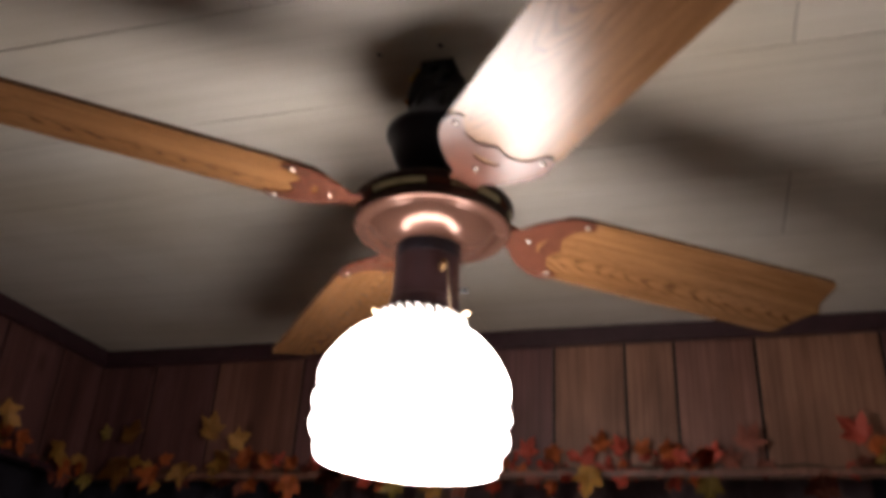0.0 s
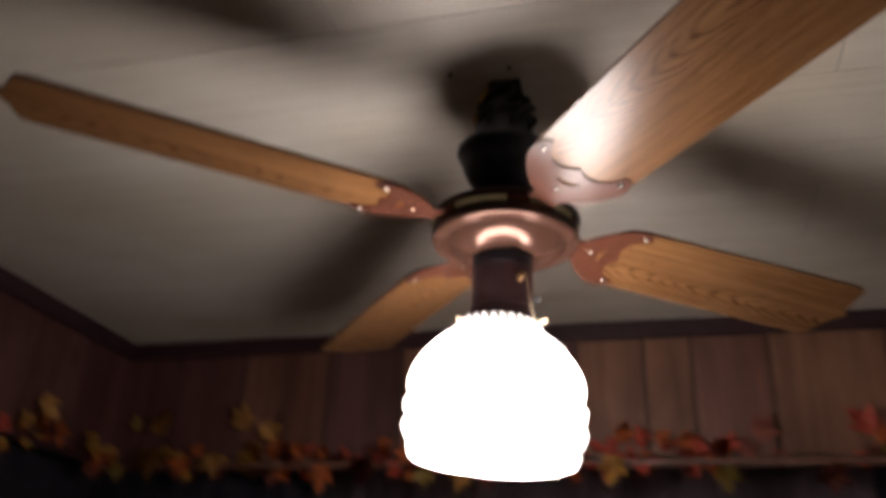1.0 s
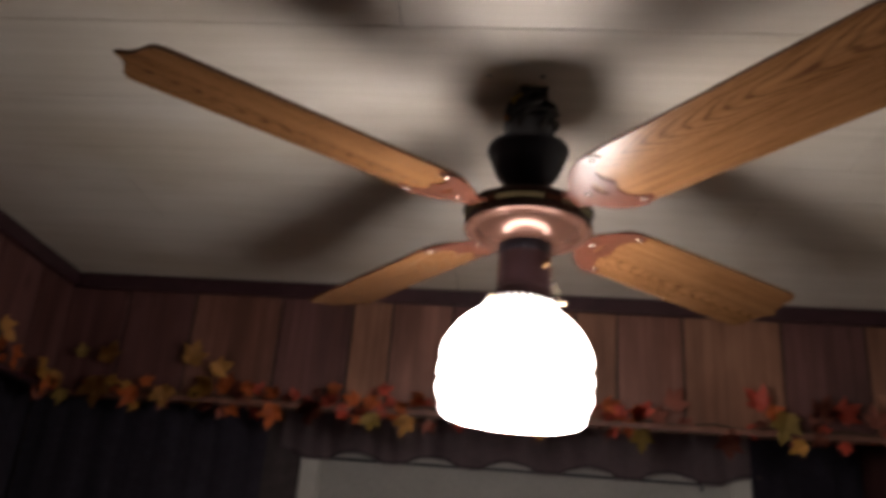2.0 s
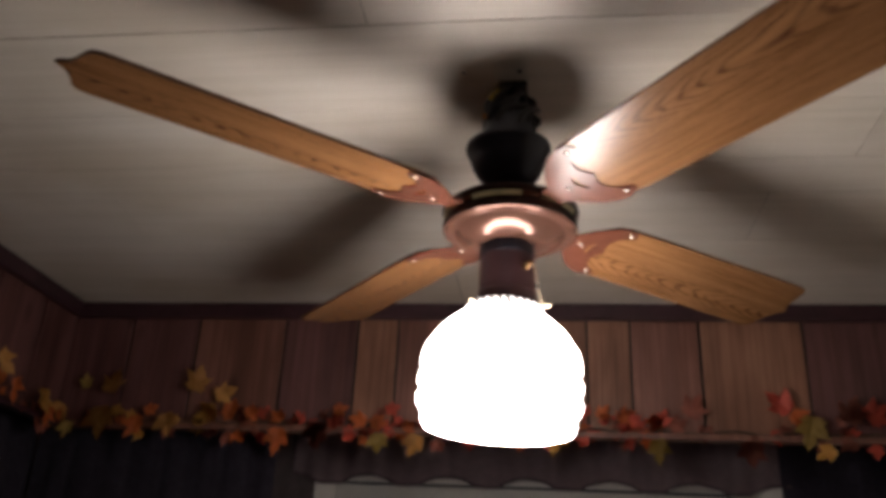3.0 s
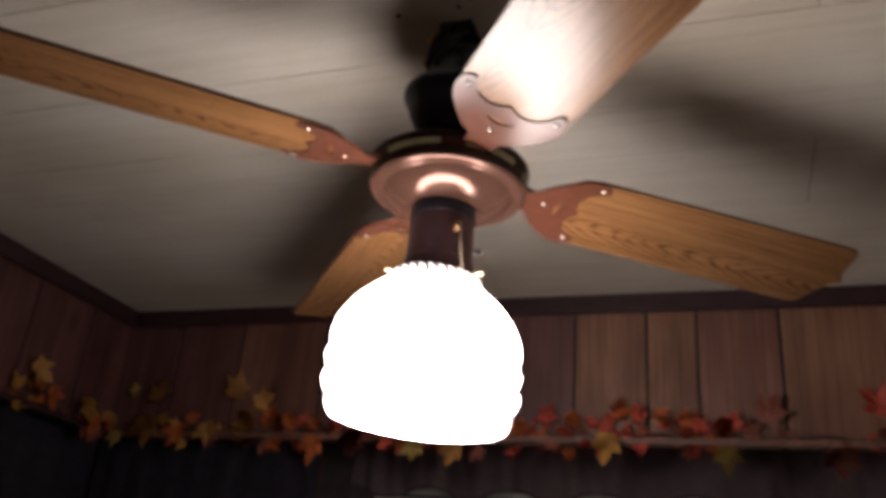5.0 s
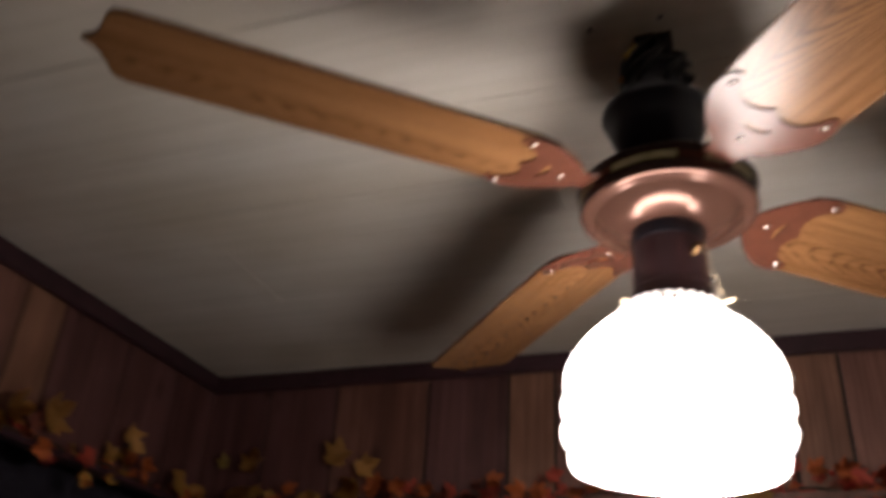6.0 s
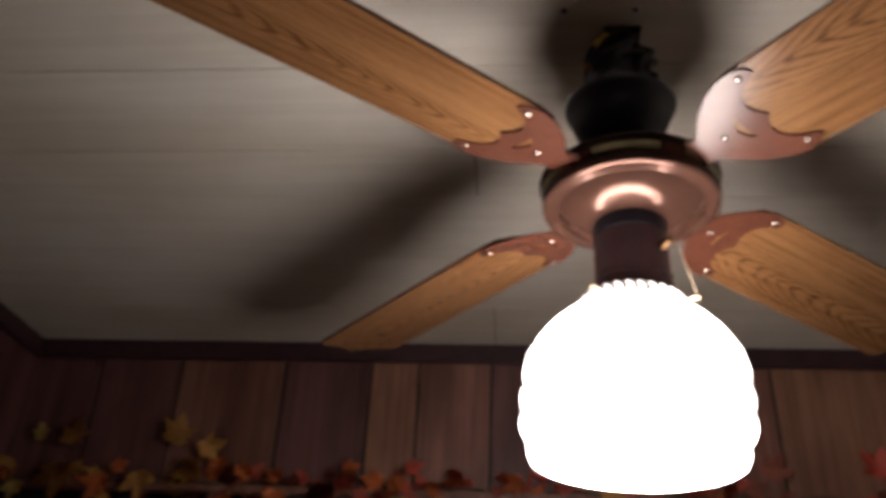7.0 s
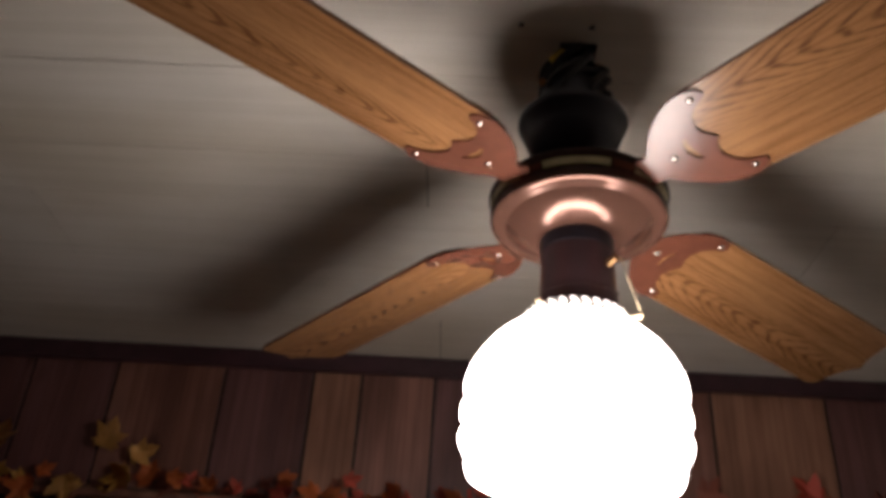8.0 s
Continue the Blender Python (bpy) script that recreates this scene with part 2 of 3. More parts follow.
def smooth_line(points, steps=6):
    """A Catmull-Rom line through the points."""
    out = []
    p = [points[0], *points, points[-1]]
    for k in range(1, len(p) - 2):
        for i in range(steps):
            t = i / steps
            out.append(tuple(0.5 * (2 * b + (c - a) * t + (2 * a - 5 * b + 4 * c - d) * t * t + (3 * b - a - 3 * c + d) * t ** 3)
                             for a, b, c, d in zip(p[k - 1], p[k], p[k + 1], p[k + 2])))
    return out + [tuple(points[-1])]


def tube(points, radius, n=8, bm=None):
    bm = bm or bmesh.new()
    pts = [Vector(p) for p in points]
    rings = []
    for i, p in enumerate(pts):
        d = (pts[min(i + 1, len(pts) - 1)] - pts[max(i - 1, 0)]).normalized()
        u = d.cross(Vector((0.31, 0.2, 0.93)) if abs(d.z) < 0.9 else Vector((1, 0, 0))).normalized()
        w = d.cross(u)
        rings.append([bm.verts.new(p + radius * (math.cos(a) * u + math.sin(a) * w)) for a in (2 * math.pi * k / n for k in range(n))])
    for a, b in zip(rings, rings[1:]):
        for k in range(n):
            bm.faces.new([a[k], a[(k + 1) % n], b[(k + 1) % n], b[k]])
    bm.faces.new(rings[0][::-1])
    bm.faces.new(rings[-1])
    return bm


def ball(bm, at, r, seg=10, squash=1.0):
    v = bmesh.ops.create_uvsphere(bm, u_segments=seg, v_segments=max(5, seg // 2 + 1), radius=r)["verts"]
    for k in v:
        k.co = Vector((k.co.x, k.co.y, k.co.z * squash)) + Vector(at)
    return bm


# ---------------------------------------------------------------- room
LEFT, RIGHT, BACK, FRONT = -1.327, 1.078, 1.042, -2.7
DEEP = 1.49            # lower wall, behind the soffit
DEEP_LEFT = -1.78
SOFFIT = 1.940         # underside of the soffit
structure = lambda ob, label, category: tagged(ob, label, category, kind="structure")

structure(part("floor", boxed((DEEP_LEFT - 0.1, FRONT - 0.1, -0.1), (RIGHT + 0.1, DEEP + 0.1, 0)), CARPET), "unseen carpeted floor, its tan lightened to bounce lamplight", "floor")

# ceiling: grained white planks with narrow open seams over a dark backing
bm = boxed((DEEP_LEFT - 0.1, FRONT - 0.1, CEIL + 0.0028), (RIGHT + 0.1, DEEP + 0.1, CEIL + 0.1))
plank_mats = [SEAM, CEILING]
GAP = 0.0012
WIDE = {-0.19: 0.0026, -0.65: 0.0020, 0.04: 0.0018, 0.237: 0.0016, 0.375: 0.0018}      # seams that have opened
rows = [-2.7, -2.47, -2.24, -2.01, -1.78, -1.55, -1.32, -1.09, -0.86, -0.65, -0.42, -0.19, 0.04]
cells = []
for k, (y0, y1) in enumerate(zip(rows, rows[1:])):
    cut = -0.21 if y0 == -0.42 else 0.481 if k % 2 else -0.62
    cells += [(LEFT - 0.4, cut, y0, y1), (cut, RIGHT + 0.1, y0, y1)]
for y0, y1, cuts in ((0.04, 0.237, (0.62,)), (0.237, 0.375, (-0.201,)), (0.375, 0.605, (-0.893, 0.5)), (0.605, 0.82, ()), (0.82, 1.1, (-0.18,))):
    ends = (LEFT - 0.4, *cuts, RIGHT + 0.1)
    cells += [(x0, x1, y0, y1) for x0, x1 in zip(ends, ends[1:])]
for x0, x1, y0, y1 in cells:
    before = set(bm.faces)
    end = GAP * 0.8
    box(bm, (x0 + end, y0 + WIDE.get(y0, GAP) / 2, CEIL), (x1 - end, y1 - WIDE.get(y1, GAP) / 2, CEIL + 0.0026))
    for f in bm.faces:
        if f not in before:
            f.material_index = 1
structure(part("ceiling", bm, plank_mats), "white wood-grained plank ceiling with thin dark seams", "ceiling")


def board_wall(name, label, edges, z0, z1, at, axis, tones, facing, thick=0.007):
    """A wall with upright boards, each its own piece, over a dark backing."""
    def span(a0, a1, d0, d1, za, zb):
        d0, d1 = sorted((d0, d1))
        return ((a0, d0, za), (a1, d1, zb)) if axis == "x" else ((d0, a0, za), (d1, a1, zb))
    back = at - facing * 0.05
    wall = part(name, boxed(*span(edges[0], edges[-1], at - facing * thick * 0.6, back, z0, z1)), GROOVE)
    structure(wall, label, "wall")
    for (a, b), tone in zip(zip(edges, edges[1:]), tones):
        g = 0.0034
        lo, hi = span(a + g, b - g, at, at - facing * thick, z0, z1)
        mid = [(p + q) / 2 for p, q in zip(lo, hi)]
        bm = boxed([p - c for p, c in zip(lo, mid)], [p - c for p, c in zip(hi, mid)], 0.0015)
        part("plank", bm, (PANEL_LIGHT, PANEL_MID, PANEL_DARK)[tone], wall, m=Matrix.Translation(mid))
    return wall


board_wall("wall_back_soffit", "brown printed wood panelling with dark upright grooves",
           [LEFT - 0.02, -1.15, -0.948, -0.689, -0.479, -0.363, -0.19, -0.013, 0.159, 0.275, 0.457, 0.724, 0.949, RIGHT],
           SOFFIT + 0.004, CEIL + 0.004, BACK, "x", [2, 2, 1, 2, 0, 1, 2, 0, 0, 1, 0, 2, 0], -1)
board_wall("wall_left_soffit", "brown printed wood panelling with dark upright grooves",
           [-2.7, -2.45, -2.2, -2.08, -1.85, -1.6, -1.43, -1.2, -0.98, -0.8, -0.55, -0.3, -0.18, 0.05, 0.32, 0.435, 0.66, 0.87, BACK],
           SOFFIT + 0.004, CEIL + 0.004, LEFT, "y", [1, 2, 0, 1, 2, 1, 0, 2, 1, 2, 1, 0, 2, 1, 0, 2, 2, 2], 1)
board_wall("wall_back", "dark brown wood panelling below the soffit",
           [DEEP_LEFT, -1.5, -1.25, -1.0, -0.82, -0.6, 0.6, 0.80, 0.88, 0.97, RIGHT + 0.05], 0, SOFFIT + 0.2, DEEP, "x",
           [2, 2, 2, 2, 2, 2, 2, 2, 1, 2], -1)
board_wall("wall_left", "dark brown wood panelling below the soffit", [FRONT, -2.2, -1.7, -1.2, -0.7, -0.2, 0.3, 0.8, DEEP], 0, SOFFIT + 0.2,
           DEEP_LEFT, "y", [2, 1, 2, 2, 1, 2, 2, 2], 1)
structure(part("wall_right", boxed((RIGHT, FRONT, 0), (RIGHT + 0.1, DEEP, CEIL + 0.01)), WHITE_PAINT), "plain off-white painted wall", "wall")
structure(part("wall_front", boxed((DEEP_LEFT, FRONT - 0.1, 0), (RIGHT + 0.1, FRONT, CEIL + 0.01)), PANEL_MID), "brown wood panelled wall", "wall")
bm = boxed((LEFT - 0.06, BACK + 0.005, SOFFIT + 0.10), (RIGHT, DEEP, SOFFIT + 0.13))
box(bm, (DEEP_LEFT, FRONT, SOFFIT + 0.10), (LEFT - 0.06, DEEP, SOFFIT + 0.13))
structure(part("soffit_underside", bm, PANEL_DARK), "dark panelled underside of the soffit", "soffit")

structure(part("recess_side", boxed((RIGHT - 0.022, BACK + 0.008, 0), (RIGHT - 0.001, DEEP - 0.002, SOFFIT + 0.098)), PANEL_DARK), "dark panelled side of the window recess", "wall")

# trim under the ceiling, and the corner post
bm = boxed((LEFT, BACK - 0.016, CEIL - 0.047), (RIGHT, BACK, CEIL), 0.003)
structure(part("trim_back", bm, TRIM), "dark walnut trim between panelling and ceiling", "trim")
bm = boxed((LEFT, FRONT, CEIL - 0.047), (LEFT + 0.016, BACK - 0.016, CEIL), 0.003)
structure(part("trim_left", bm, TRIM), "dark walnut trim between panelling and ceiling", "trim")
bm = boxed((RIGHT - 0.016, FRONT, CEIL - 0.047), (RIGHT, BACK - 0.016, CEIL), 0.003)
structure(part("trim_right", bm, TRIM), "dark walnut trim along the painted wall", "trim")
bm = boxed((RIGHT - 0.018, BACK - 0.016, SOFFIT), (RIGHT, BACK, CEIL - 0.047), 0.002)
structure(part("trim_corner", bm, TRIM), "dark walnut corner strip beside the panelling", "trim")

# ledge along the lower edge of the soffit
bm = boxed((LEFT + 0.03, BACK - 0.032, SOFFIT - 0.008), (RIGHT, BACK + 0.006, SOFFIT + 0.006), 0.002)
structure(part("ledge_back", bm, LEDGE), "narrow reddish-tan wooden ledge under the panelling", "ledge")
# the left run takes the trim colour, darker than the back ledge
bm = boxed((LEFT - 0.006, FRONT, SOFFIT - 0.008), (LEFT + 0.03, BACK + 0.006, SOFFIT + 0.006), 0.002)
structure(part("ledge_left", bm, TRIM), "narrow ledge under the panelling, coloured darker than the back one", "ledge")

# window with its white blind, in the recess
win = thing("window_1", (0.03, DEEP, 0.95), "white framed window behind a drawn blind", "window", kind="structure")
for x0, x1 in ((-0.675, -0.615), (0.675, 0.735)):
    part("window_frame", boxed((x0, DEEP - 0.03, 0.95), (x1, DEEP - 0.002, 2.02), 0.003), WHITE_PAINT, win)
part("side_casing", boxed((-0.86, DEEP - 0.03, 0.90), (-0.68, DEEP - 0.004, 2.03), 0.003), CASING, win, "dark grey-brown side casing")
part("window_sill", boxed((-0.70, DEEP - 0.06, 0.92), (0.76, DEEP - 0.002, 0.95), 0.004), WHITE_PAINT, win)
blind = thing("roller_blind", (0.03, DEEP - 0.03, 2.0), "drawn white cloth roller blind in the window", "blind")
bm = bmesh.new()
cols = []
for k in range(41):
    x = -0.613 + 1.286 * k / 40
    y = DEEP - 0.022 + 0.0015 * math.sin(k * 0.9)
    cols.append([bm.verts.new((x, y + 0.002 * math.sin(z * 7), z)) for z in (0.97, 1.2, 1.4, 1.6, 1.8, 2.0)])
for a, b in zip(cols, cols[1:]):
    for i in range(5):
        bm.faces.new([a[i], b[i], b[i + 1], a[i + 1]])
bmesh.ops.solidify(bm, geom=bm.faces, thickness=0.001)
part("blind_cloth", bm, SHADE_CLOTH, blind, smooth=True)
part("bottom_bar", boxed((-0.613, DEEP - 0.03, 0.955), (0.673, DEEP - 0.016, 0.975), 0.003), WHITE_PAINT, blind)

# scalloped valance on a dark rod
val = thing("valance", (0.0, DEEP - 0.06, 2.02), "plum-brown cloth window valance with a scalloped hem", "valance")
bm = bmesh.new()
cols = []
N = 240
for k in range(N + 1):
    x = -0.74 + 1.52 * k / N
    hump = max(0.0, math.cos(math.pi * ((x + 0.01) / 0.245 - round((x + 0.01) / 0.245)) / 0.72)) ** 0.8
    z0 = 1.858 + 0.027 * hump
    y = DEEP - 0.055 + 0.006 * math.sin(x * 41) + 0.004 * math.sin(x * 97 + 1)
    cols.append([bm.verts.new((x, y - 0.004 * (1 - j / 5), z0 + (2.035 - z0) * j / 5)) for j in range(6)])
for a, b in zip(cols, cols[1:]):
    for i in range(5):
        bm.faces.new([a[i], b[i], b[i + 1], a[i + 1]])
bmesh.ops.solidify(bm, geom=bm.faces, thickness=0.002)
part("valance_cloth", bm, VALANCE, val, smooth=True)
bm = bmesh.new()
prev = None
for col in [(-0.74 + 1.52 * k / N) for k in range(N + 1)]:
    hump = max(0.0, math.cos(math.pi * ((col + 0.01) / 0.245 - round((col + 0.01) / 0.245)) / 0.72)) ** 0.8
    z0 = 1.858 + 0.027 * hump
    y = DEEP - 0.0605 + 0.006 * math.sin(col * 41) + 0.004 * math.sin(col * 97 + 1)
    now = [bm.verts.new((col, y + dy, z0 + dz)) for dy, dz in ((0, -0.003), (0, 0.006), (0.0015, 0.006), (0.0015, -0.003))]
    if prev:
        for i in range(4):
            bm.faces.new([prev[i], now[i], now[(i + 1) % 4], prev[(i + 1) % 4]])
    prev = now
bmesh.ops.recalc_face_normals(bm, faces=bm.faces)
part("hem", bm, HEM, val, "darker stitched hem", True)
rod = thing("curtain_rod", (0.0, DEEP - 0.035, 1.862), "thin dark metal curtain rod across the window", "curtain rod")
part("rod", tube([(-0.60, DEEP - 0.04, 1.864), (0.0, DEEP - 0.04, 1.862), (0.575, DEEP - 0.04, 1.858)], 0.004), BLACK, rod, smooth=True)
part("hook", tube([(0.575, DEEP - 0.04, 1.858), (0.582, DEEP - 0.04, 1.85), (0.578, DEEP - 0.04, 1.838)], 0.0035), BLACK, rod, smooth=True)


def curtain(name, a, b, z0, z1, waves, label):
    """A hanging cloth between two points of the plan."""
    t = thing(name, ((a[0] + b[0]) / 2, (a[1] + b[1]) / 2, z1), label, "curtain", "dark curtains")
    a, b = Vector(a), Vector(b)
    side = (b - a).normalized().orthogonal()
    bm = bmesh.new()
    cols = []
    n = waves * 10
    for k in range(n + 1):
        p = a.lerp(b, k / n)
        cols.append([])
        for j in range(7):
            w = 0.005 * math.sin(2 * math.pi * k / 10 + 0.5 * math.sin(k)) * (1.0 - 0.4 * j / 6)
            q = p + side * w
            cols[-1].append(bm.verts.new((q.x, q.y, z0 + (z1 - z0) * j / 6)))
    for p, q in zip(cols, cols[1:]):
        for i in range(6):
            bm.faces.new([p[i], q[i], q[i + 1], p[i + 1]])
    bmesh.ops.solidify(bm, geom=bm.faces, thickness=0.002)
    part("cloth", bm, CURTAIN, t, smooth=True)


curtain("curtain", (-1.42, 1.13), (-0.70, 1.13), 0.02, SOFFIT + 0.1, 8, "navy-black cloth curtain hanging under the ledge")
curtain("curtain", (0.722, DEEP - 0.070), (RIGHT - 0.03, DEEP - 0.070), 0.02, SOFFIT + 0.095, 4, "navy-black cloth curtain beside the window")
curtain("curtain", (-1.42, -1.6), (-1.42, 1.12), 0.02, SOFFIT + 0.1, 24, "navy-black cloth curtain hanging under the ledge")

# ---------------------------------------------------------------- ceiling fan
PHI = 38.9
fan = thing("ceiling_fan", (0, 0, CEIL), "copper ceiling fan with oak blades and lit glass shade", "ceiling fan")
fan_m = lambda z=0.0: Matrix.Translation((0, 0, z))

# hanger bracket with loose wires above the lowered canopy
bm = boxed((-0.022, -0.034, CEIL - 0.006), (0.026, 0.034, CEIL - 0.0005), 0.001)
for x in (-0.036, 0.036):
    box(bm, (x - 0.002, -0.015, 2.215), (x + 0.002, 0.015, 2.272), 0.001)
    box(bm, (min(x, x * 0.6), -0.013, 2.270), (max(x, x * 0.6), 0.013, 2.274), 0.001)
for x in (-0.0215, 0.0215):
    box(bm, (x - 0.002, -0.013, 2.270), (x + 0.002, 0.013, CEIL - 0.004), 0.001)
bracket = part("hanger_bracket", bm, BLACK, fan, "black steel hanger bracket")
for x in (-0.075, 0.015):
    part("screw", ball(bmesh.new(), (x, -0.062, CEIL - 0.001), 0.004, 8, 0.6), BLACK, bracket, "dark screw driven into the ceiling")
rng = random.Random(4)
for k in range(14):
    a = k * 0.45 + 0.2
    r = 0.034 + 0.012 * rng.random()
    top = 2.262 + 0.022 * rng.random()
    p = [(0.012 * math.cos(a), 0.012 * math.sin(a), 2.205), (r * math.cos(a), r * math.sin(a), 2.225 + 0.02 * rng.random()),
         (r * 0.95 * math.cos(a + 0.7), r * math.sin(a + 0.7) - 0.006, top - 0.012), (0.6 * r * math.cos(a + 1.2), 0.6 * r * math.sin(a + 1.2) - 0.014, top + 0.008),
         (0.014 * math.cos(a + 1.6), 0.020 * math.sin(a + 1.6) - 0.016, CEIL - 0.006)]
    part("wire", tube(smooth_line(p, 5), 0.0045, 6), BLACK_WIRE, fan, smooth=True)
for at, mat, lab in (((-0.036, -0.034, 2.268), NUT_YELLOW, "yellow wire connector"), ((-0.048, -0.015, 2.245), NUT_ORANGE, "orange wire connector")):
    bm = lathe([(0.0, 0.0), (0.0045, 0.001), (0.006, 0.010), (0.008, 0.018), (0.0075, 0.021), (0.0, 0.021)], 12)
    part("wire_nut", bm, mat, fan, lab, True, Matrix.Translation(at) @ Euler((0.5, 1.0, 0.4)).to_matrix().to_4x4())
part("downrod", lathe([(0.0, 2.11), (0.013, 2.11), (0.013, 2.290), (0.0, 2.290)], 24), BLACK, fan, "black downrod", True)
part("canopy", lathe([(0.018, 2.1180), (0.0279, 2.1214), (0.0400, 2.1316), (0.0521, 2.1460), (0.0595, 2.1630), (0.0632, 2.1784), (0.0674, 2.1830), (0.0693, 2.1881), (0.0688, 2.1928),
                      (0.0651, 2.1949), (0.0446, 2.1975), (0.0414, 2.2005), (0.0405, 2.262), (0.0377, 2.262), (0.0386, 2.1987), (0.0558, 2.1919),
                      (0.0595, 2.1809), (0.0493, 2.1486), (0.0372, 2.1350), (0.018, 2.1222), (0.018, 2.1180)], 64, (-0.004, 0)), BLACK, fan, "black bell-shaped canopy lowered from the ceiling", True)

# motor
part("motor_cover", lathe([(0.0, 2.1160), (0.016, 2.1150), (0.018, 2.0960), (0.024, 2.0920), (0.05, 2.0880), (0.085, 2.0815), (0.098, 2.0785), (0.1055, 2.0758), (0.1075, 2.0735),
                           (0.107, 2.0715), (0.0, 2.0715)], 96), BRONZE, fan, "dark bronze upper motor cover", True)
band = part("motor_band", lathe([(0.0, 2.0712), (0.1045, 2.0712), (0.0995, 2.0525), (0.0, 2.0525)], 96), BRONZE, fan, "dark bronze band", True)
for k in range(6):
    for first, last, mat, lab in ((-21, 21, CREAM, "antique cream inlay strip"), (22.5, 37.5, COPPER_ARM, "copper inlay strip")):
        bm = bmesh.new()
        pts = []
        a0, a1 = radians(261 + 60 * k + first), radians(261 + 60 * k + last)
        n = 10
        for lift in (0.0, 0.0016):
            for z in (2.0572, 2.0648):
                rr = 0.0998 + (z - 2.0525) * 0.26 + lift
                pts.append([bm.verts.new((rr * math.cos(a0 + (a1 - a0) * i / n), rr * math.sin(a0 + (a1 - a0) * i / n), z)) for i in range(n + 1)])
        for i in range(n):
            for p, q in ((0, 1), (1, 3), (3, 2), (2, 0)):
                bm.faces.new([pts[p][i], pts[p][i + 1], pts[q][i + 1], pts[q][i]])
        for i in (0, n):
            bm.faces.new([pts[0][i], pts[1][i], pts[3][i], pts[2][i]])
        bmesh.ops.recalc_face_normals(bm, faces=bm.faces)
        part("inlay", bm, mat, band, lab, True)
part("motor_ring", lathe([(0.0, 2.0523), (0.1015, 2.0523), (0.1045, 2.0500), (0.1045, 2.0455), (0.103, 2.0425), (0.0, 2.0425)], 96), BRONZE, fan, "dark bronze lower ring", True)
dome = [(r / 1000, 2.0165 + 0.04 * (r - 44) / 1000 + 0.0109 * (r - 44) ** 2 / 1000) for r in (86, 82, 78, 74, 70, 66, 62, 58, 54, 50, 47, 44)]
part("motor_bowl", lathe([(0.0, 2.0423), (0.1025, 2.0423), (0.1034, 2.0412), (0.1022, 2.0398), (0.0985, 2.0388), (0.094, 2.0384), (0.091, 2.0384), (0.0888, 2.0376)] + dome
                         + [(0.0, 2.0165)], 128), COPPER, fan, "polished copper-coloured motor bowl", True)

# switch housing
sw = part("switch_housing", lathe([(0.0, 2.0163), (0.0405, 2.0163), (0.0405, 2.006), (0.042, 2.005), (0.0430, 1.940), (0.0450, 1.938), (0.0455, 1.920), (0.045, 1.9075), (0.0, 1.9075)], 64, (-0.003, 0)),
          BROWN, fan, "dark brown switch housing", True)
part("collar", lathe([(0.0, 2.0160), (0.0415, 2.0160), (0.0425, 2.0150), (0.0428, 1.9985), (0.0420, 1.9975), (0.0, 1.9975)], 64, (-0.003, 0)), BLACK, sw, "blue-black collar", True)
knob = Vector((math.cos(radians(27)), math.sin(radians(27)), 0))
hub = Vector((-0.003, 0, 1.964))
bm = tube([hub + knob * 0.042, hub + knob * 0.048], 0.0018, 8)
tube([hub + knob * 0.0475, hub + knob * 0.0485, hub + knob * 0.0535, hub + knob * 0.0545], 0.0040, 12, bm)
part("switch_knob", bm, BLACK_WIRE, sw, "small black reversing knob", True)
for a in (222, -18, 102):
    out = Vector((math.cos(radians(a)), math.sin(radians(a)), 0.06))
    hub = Vector((-0.003, 0, 1.911))
    bm = tube([hub + out * 0.044, hub + out * 0.063], 0.0019, 8)
    tube([hub + out * 0.062, hub + out * 0.069], 0.0029, 10, bm)
    part("thumb_screw", bm, BEAD_METAL, sw, "brass thumb screw", True)

# pull chain with its brass bush
chain = part("pull_chain", lathe([(0.0, 0.0), (0.005, 0.0), (0.006, 0.004), (0.0045, 0.008), (0.0045, 0.014), (0.0, 0.016)], 16), BRASS, sw, "brass bush and beaded pull chain", True,
             Matrix.Translation((0.026, -0.031, 1.972)) @ Euler((radians(75), 0, radians(35))).to_matrix().to_4x4())
sag = smooth_line([(0.036, -0.042, 1.975), (0.040, -0.049, 1.962), (0.043, -0.054, 1.942), (0.047, -0.060, 1.921), (0.051, -0.062, 1.902)], 4)
bead = bmesh.new()
ball(bead, (0, 0, 0), 0.0015, 8)
me = None
for p in sag:
    if me is None:
        one = part("bead", bead, BEAD_METAL, chain, "", True, Matrix.Translation(p))
        me = one.data
    else:
        place("bead", me, chain, "", Matrix.Translation(p))

# opal glass shade, slightly askew, lit from within
GZ = 1.919
tilt = Matrix.Translation((-0.0058, 0, GZ)) @ Euler((0, radians(2.2), 0)).to_matrix().to_4x4()
outer = [(0.046, -0.0160), (0.054, -0.0158), (0.064, -0.0180), (0.080, -0.0280), (0.096, -0.0430), (0.1085, -0.0600), (0.1160, -0.074), (0.1195, -0.088), (0.1195, -0.096),
         (0.1162, -0.103), (0.1180, -0.109), (0.1222, -0.118), (0.1205, -0.127), (0.1160, -0.132), (0.1180, -0.137), (0.1222, -0.146), (0.1195, -0.156), (0.1135, -0.164),
         (0.1125, -0.169), (0.1135, -0.175), (0.110, -0.184)]
fine = [(r * 0.973, z) for r, z in smooth_line(outer, 4)]
inner = [(max(r - 0.003, 0.03), z - 0.0005) for r, z in reversed(fine)]
shade = part("glass_shade", lathe(fine + inner + [fine[0]], 96), SHADE_GLASS, fan, "glowing white opal glass shade with ringed sides", True, tilt)
